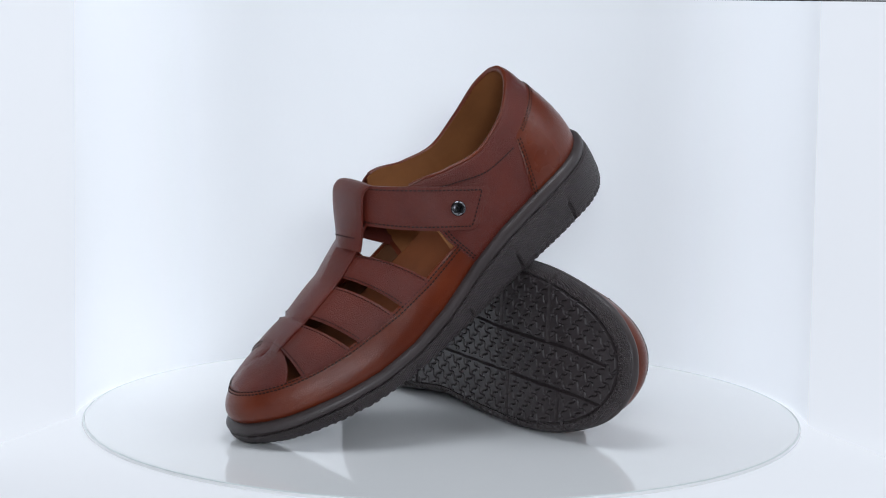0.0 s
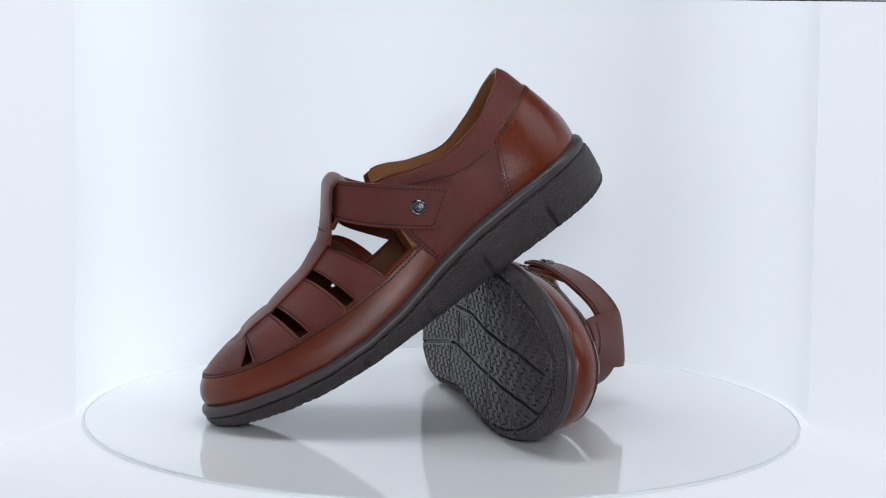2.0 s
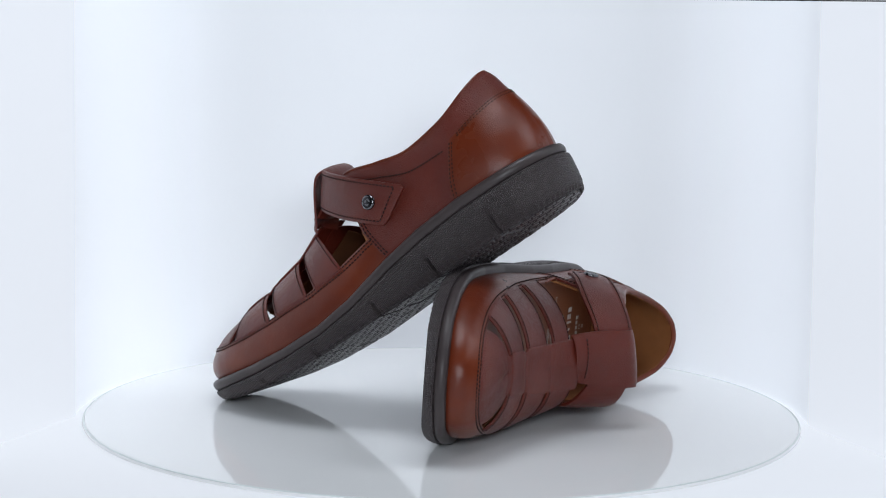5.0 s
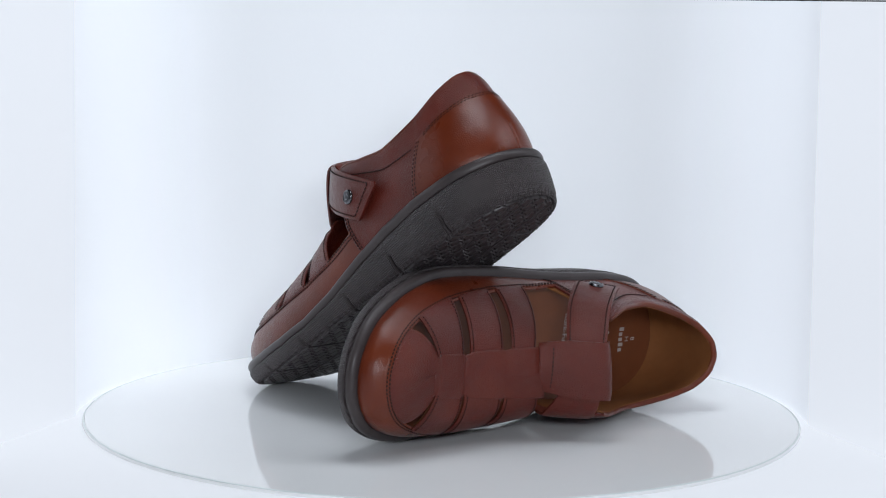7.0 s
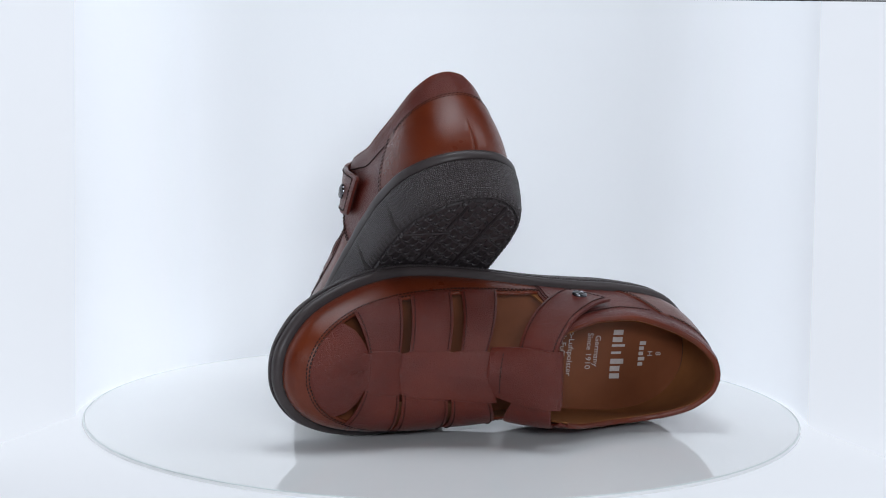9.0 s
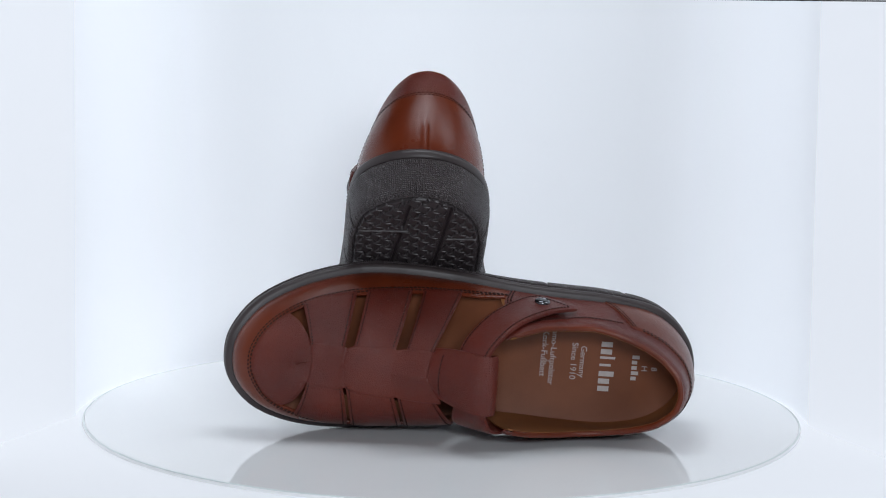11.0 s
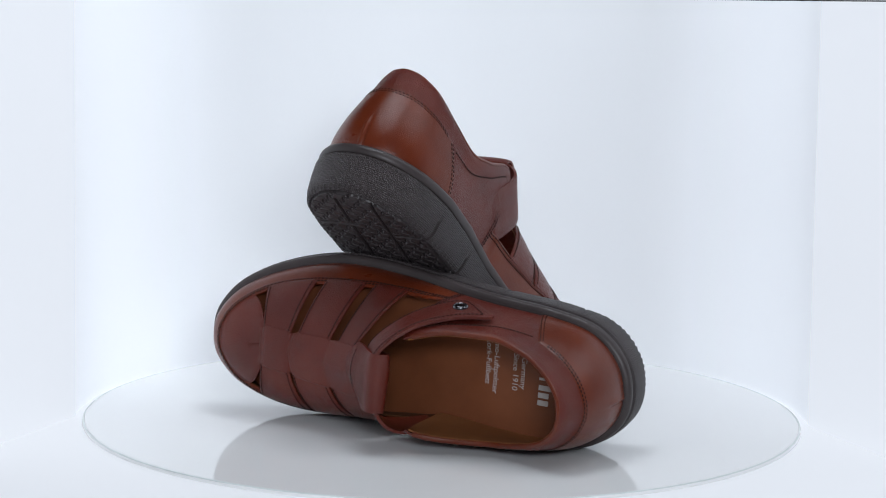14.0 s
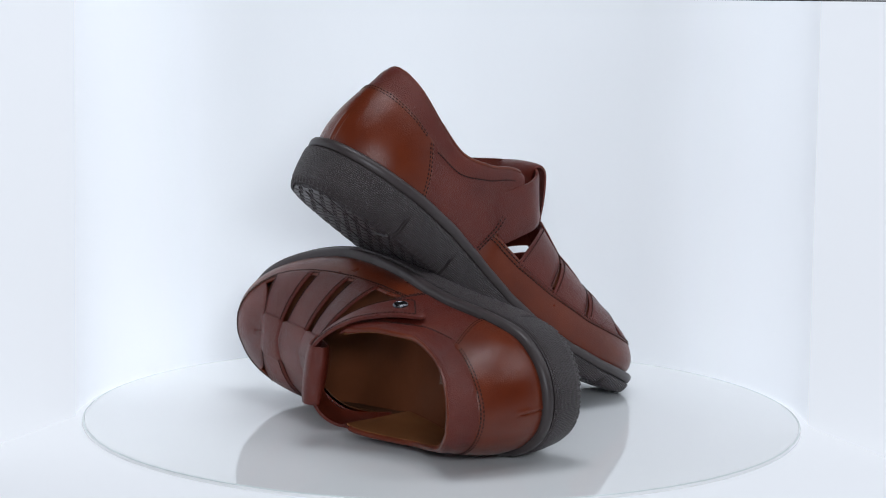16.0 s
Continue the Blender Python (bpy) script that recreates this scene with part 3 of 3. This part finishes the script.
def loft(k, name, rings, mat, label="", cap=True):
    v = np.concatenate([k.place(r) for r in rings])
    f = [(a * NS + i, a * NS + (i + 1) % NS, (a + 1) * NS + (i + 1) % NS, (a + 1) * NS + i) for a in range(len(rings) - 1) for i in range(NS)]
    if cap:
        for a in (0, len(rings) - 1):
            half = NS // 2
            f += [(a * NS + i, a * NS + i + 1, a * NS + NS - i - 1, a * NS + (NS - i) % NS) for i in range(0, half)if i > 0]
            f.append((a * NS, a * NS + 1, a * NS + NS - 1))
    ob = mesh_object(name, v, f, mat, k.thing, label)
    # unrolled along the side, so that the moulded pattern follows it
    run = np.concatenate([[0], np.cumsum(np.linalg.norm(np.diff(np.vstack([_b, _b[:1]]), axis=0), axis=1))]) / 1000
    uv = ob.data.uv_layers.new(name="side")
    for poly in ob.data.polygons:
        last_one = any(ob.data.loops[i].vertex_index % NS == NS - 1 for i in poly.loop_indices)
        for i in poly.loop_indices:
            j = ob.data.loops[i].vertex_index
            a = j % NS
            uv.data[i].uv = (run[NS] if last_one and a == 0 else run[a], v[j][2])
    return ob


def sole_ring(off, z):
    p = outline(off)
    return np.concatenate([p, (z(p[:, 0]) if callable(z) else z)[:, None]], 1)


def build_sole(k):
    x = _b[:, 0]
    top, line, low = top_of_sole(x), band_line(x), ground_of_sole(x)
    loft(k, "midsole", [sole_ring(-3, top + 0.2), sole_ring(2.6, top + 0.3), sole_ring(4.6, top - 0.5), sole_ring(5.5, top - 2.0), sole_ring(5.7, top - 3.6), sole_ring(5.2, line + 0.7), sole_ring(4.4, line - 0.2), sole_ring(-4, line - 1.5)],
         MIDSOLE, "smooth dark grey-brown rubber midsole band")
    d = notch_depth()
    teeth = 0.5 + 0.5 * np.sign(np.sin(np.arange(NS) * 2 * np.pi / (NS / 150)))
    h = line - low
    ring_ = lambda off, t, cut, bite=0.0: sole_ring(off - cut * d * 3.2 - bite * teeth * 0.7, low + h * t + (bite * teeth * 0.7))
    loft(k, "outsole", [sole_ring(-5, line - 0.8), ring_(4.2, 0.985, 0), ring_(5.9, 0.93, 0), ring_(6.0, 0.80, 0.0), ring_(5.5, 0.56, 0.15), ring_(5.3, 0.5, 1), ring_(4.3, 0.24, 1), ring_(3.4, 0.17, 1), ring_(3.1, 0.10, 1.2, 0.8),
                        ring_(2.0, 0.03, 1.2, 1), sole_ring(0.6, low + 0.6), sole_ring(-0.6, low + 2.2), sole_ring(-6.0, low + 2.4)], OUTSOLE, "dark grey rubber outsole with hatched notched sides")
    # the tread: one moulded field cut by wavy grooves that cross aslant, and by the long flex grooves
    b = outline(-0.7)
    outer_side, inner_side = SOLE_Q <= TOE, SOLE_Q >= TOE
    nu, nv = 600, 200
    u = np.linspace(0, 1, nu)
    lo_x, hi_x = b[:, 0].min() + 0.05, b[:, 0].max() - 0.05
    gx = lo_x + (hi_x - lo_x) * (0.75 * u + 0.25 * (0.5 - 0.5 * np.cos(np.pi * u)))

    def bound(sel):
        o = np.argsort(b[sel][:, 0])
        return np.interp(gx, b[sel][o, 0], b[sel][o, 1])
    y_out, y_in = bound(outer_side), bound(inner_side)
    w = np.linspace(0, 1, nv)[None, :]
    X = gx[:, None] + 0 * w
    Y = y_in[:, None] * (1 - w) + y_out[:, None] * w
    pitch = 8.6
    heel = np.clip((118 - X) / 30, 0, 1)

    def wavy(a, c, sense):
        """How deep a family of wavy grooves cuts: lines at even steps of a that swing along c."""
        n = np.round(a / pitch)
        best = np.full(a.shape, 9.0)
        for d in (-1, 0, 1):
            swing = sense * 0.15 * pitch * np.sin(2 * np.pi * c / pitch)
            slope = 0.30 * np.pi * np.cos(2 * np.pi * c / pitch)
            best = np.minimum(best, np.abs(a - (n + d) * pitch - swing) / np.sqrt(1 + slope ** 2))
        return best
    A, C = (X + Y) / math.sqrt(2), (X - Y) / math.sqrt(2)
    half = 0.46 + 0.16 * heel
    near = np.minimum(wavy(A, C, 1), wavy(C, A, -1))
    depth = (1.35 + 0.3 * heel) * np.clip(1.25 - (near / half) ** 2, 0, 1)
    groove1 = np.interp(X, [0, 96, 163, 212, 264, 306], [7, 19, 18, 10, 3, -9])
    groove2 = np.interp(X, [0, 95, 120, 206, 269, 306], [-20, -9, -7, -17, -27, -36])
    inside = np.minimum(X - lo_x, hi_x - X)
    for g in (groove1, groove2):
        away = np.abs(Y - g)
        flex = np.clip((inside - 7) / 2, 0, 1)
        depth = np.where((away < 2.4) & (flex > 0), 0, depth)
        depth = np.maximum(depth, 2.6 * np.clip(1.5 - (away / 0.95) ** 2, 0, 1) * flex)
    for cut, ya, yb in ((50, 8, 60), (102, 20, 60), (151, 18, 60), (204, 12, 60), (251, 5, 60), (60, -60, -16), (107, -60, -8), (213, -60, -17), (262, -60, -27)):
        away = np.where((Y > ya) & (Y < yb), np.abs(X - cut - 0.06 * (Y - 20)), 9)
        depth = np.where(away < 2.4, 2.6 * np.clip(1.5 - (away / 1.05) ** 2, 0, 1), depth)
    depth = np.where((X > 126) & (X < 148) & (Y > -6.5) & (Y < 15.5), 0.9, depth)
    Z = ground_of_sole(X) - 0.35 + depth
    brink = np.minimum(w, 1 - w) * (y_out - y_in)[:, None]
    Z = Z + 2.6 * np.clip(1 - np.minimum(brink, inside) / 1.1, 0, 1) ** 2
    grid = np.stack([X, Y, Z], -1).reshape(-1, 3)
    f = [(i * nv + j, (i + 1) * nv + j, (i + 1) * nv + j + 1, i * nv + j + 1) for i in range(nu - 1) for j in range(nv - 1)]
    tagged(mesh_object("tread", k.place(grid), f, TREAD, k.thing, "black-grey rubber tread cut by fine wavy grooves"), kind="stuff")
    # small raised plate in the arch with plain bars
    bm = bmesh.new()
    bmesh.ops.create_cube(bm, size=1.0, matrix=Matrix.Translation((0.137, 0.0045 * k.side, -0.0004)) @ Matrix.Diagonal((0.019, 0.018, 0.0018, 1)))
    bmesh.ops.bevel(bm, geom=bm.edges[:], offset=0.0004, segments=1, affect="EDGES")
    plate = part("arch_plate", bm, MIDSOLE, k.thing, "small moulded plate in the arch of the sole")
    for i in range(3):
        bm = bmesh.new()
        bmesh.ops.create_cube(bm, size=1.0, matrix=Matrix.Translation((0.132 + 0.0048 * i, 0.0045 * k.side, -0.0014)) @ Matrix.Diagonal((0.0022, 0.013, 0.0006, 1)))
        part("bar", bm, TREAD, plate)


def footbed_z(x, y):
    return np.interp(x, [0, 30, 65, 99, 129, 165, 195, 306], [36.5, 34.5, 34.5, 33.5, 30, 23, 19, 33]) + 0.0022 * y * y


def build_footbed(k):
    q = np.linspace(0, NROW, 120)
    b = feather(q)[:, :2]
    rings = []
    for s in np.linspace(0.0, 1, 10):
        c = np.stack([np.clip(b[:, 0], 38, 262), np.full(len(b), 2.0)], 1)
        p = (b * (1 - 0.045)) + np.array([7, 0]) * 0.5
        xy = p * (1 - s) + c * s
        rings.append(np.concatenate([xy, footbed_z(xy[:, 0], xy[:, 1])[:, None]], 1))
    outer = np.stack(rings, 1)
    ob = k.sheet("footbed", outer, outer - np.array([0, 0, 2.0]), FOOTBED, label="smooth brown leather footbed printed with pale lettering")
    # lettering runs across the footbed, its tops toward the heel
    words = [("Germany", 76.5, 4.0, 4.6), ("Since 1910", 82.5, 4.0, 4.6), ("Memo-Luftpolster", 96.5, 8.0, 4.6), ("Kork-Fußbett", 102.5, 8.0, 4.6), ("H", 35.0, 2.0, 4.4), ("8", 28.5, 2.0, 4.4)]
    for text, x, y, size in words:
        cu = bpy.data.curves.new("lettering", "FONT")
        cu.body, cu.size, cu.align_x, cu.align_y, cu.extrude = text, size * 0.00125, "CENTER", "CENTER", 0.00004
        tmp = bpy.data.objects.new("lettering", cu)
        me = bpy.data.meshes.new_from_object(tmp)
        bpy.data.objects.remove(tmp)
        turn = Matrix(((0, -1, 0, 0), (1, 0, 0, 0), (0, 0, 1, 0), (0, 0, 0, 1)))
        for vtx in me.vertices:
            p = turn @ vtx.co
            X, Y = x + p.x * 1000, y + p.y * 1000 * k.side
            vtx.co = Vector((X / 1000, Y * k.side / 1000, (footbed_z(X, Y) + 0.22) / 1000 + vtx.co.z))
        me.materials.append(PRINT)
        o = new("lettering", me)
        o.parent = ob
        tagged(o, "pale printed lettering")
    # plain bars where the maker's marks are printed
    def bar(x0, x1, y0, y1):
        g = [(X, Y) for X in np.linspace(x0, x1, 3) for Y in np.linspace(y0, y1, 4)]
        top = np.array([(X, Y, footbed_z(X, Y) + 0.26) for X, Y in g]).reshape(3, 4, 3)
        o = k.sheet("printed_bar", top, top - np.array([0, 0, 0.2]), PRINT, parent=ob)
        tagged(o, "pale printed bar")
    for i in range(7):
        y = 18.5 - i * 5.0
        tall = i in (2, 4)
        bar(57.5 - (2.5 if tall else 0), 65.0, y, y - (1.6 if i in (2, 3) else 3.4))
    for i in range(5):
        bar(40 - (1.3 if i in (0, 3) else 0), 43.5, 10.5 - i * 3.6, 10.5 - i * 3.6 - 2.4)


def build_shoe(side, label):
    thing = tagged(new("shoe"), label, "shoe", "pair of shoes")
    k = Foot(thing, side)
    build_sole(k)
    build_footbed(k)
    build_upper(k)
    build_straps(k)
    return thing


left_shoe = build_shoe(1, "brown leather closed sandal propped heel up on the other shoe")
right_shoe = build_shoe(-1, "brown leather closed sandal lying on its side on the glass turntable")
LEFT = Matrix(((-0.6954, 0.4905, -0.5253, 0.1006), (-0.4137, -0.8709, -0.2654, 0.0403), (-0.5876, 0.0327, 0.8086, 0.1677), (0, 0, 0, 1)))
RIGHT = Matrix(((0.5683, 0.0134, 0.8228, -0.0755), (-0.8196, -0.0789, 0.5674, 0.1465), (0.0726, -0.9968, -0.0339, 0.0402), (0, 0, 0, 1)))


def motions():
    """The turntable carries both shoes round at a steady pace."""
    for thing, m in ((turntable, Matrix.Identity(4)), (left_shoe, LEFT), (right_shoe, RIGHT)):
        rows = []
        for i in range(33):
            t = i * 0.5
            rows.append((t, pose(0, 0, 0, 0, 0, -10.819 * t) @ m))
        walk(thing, rows)


motions()
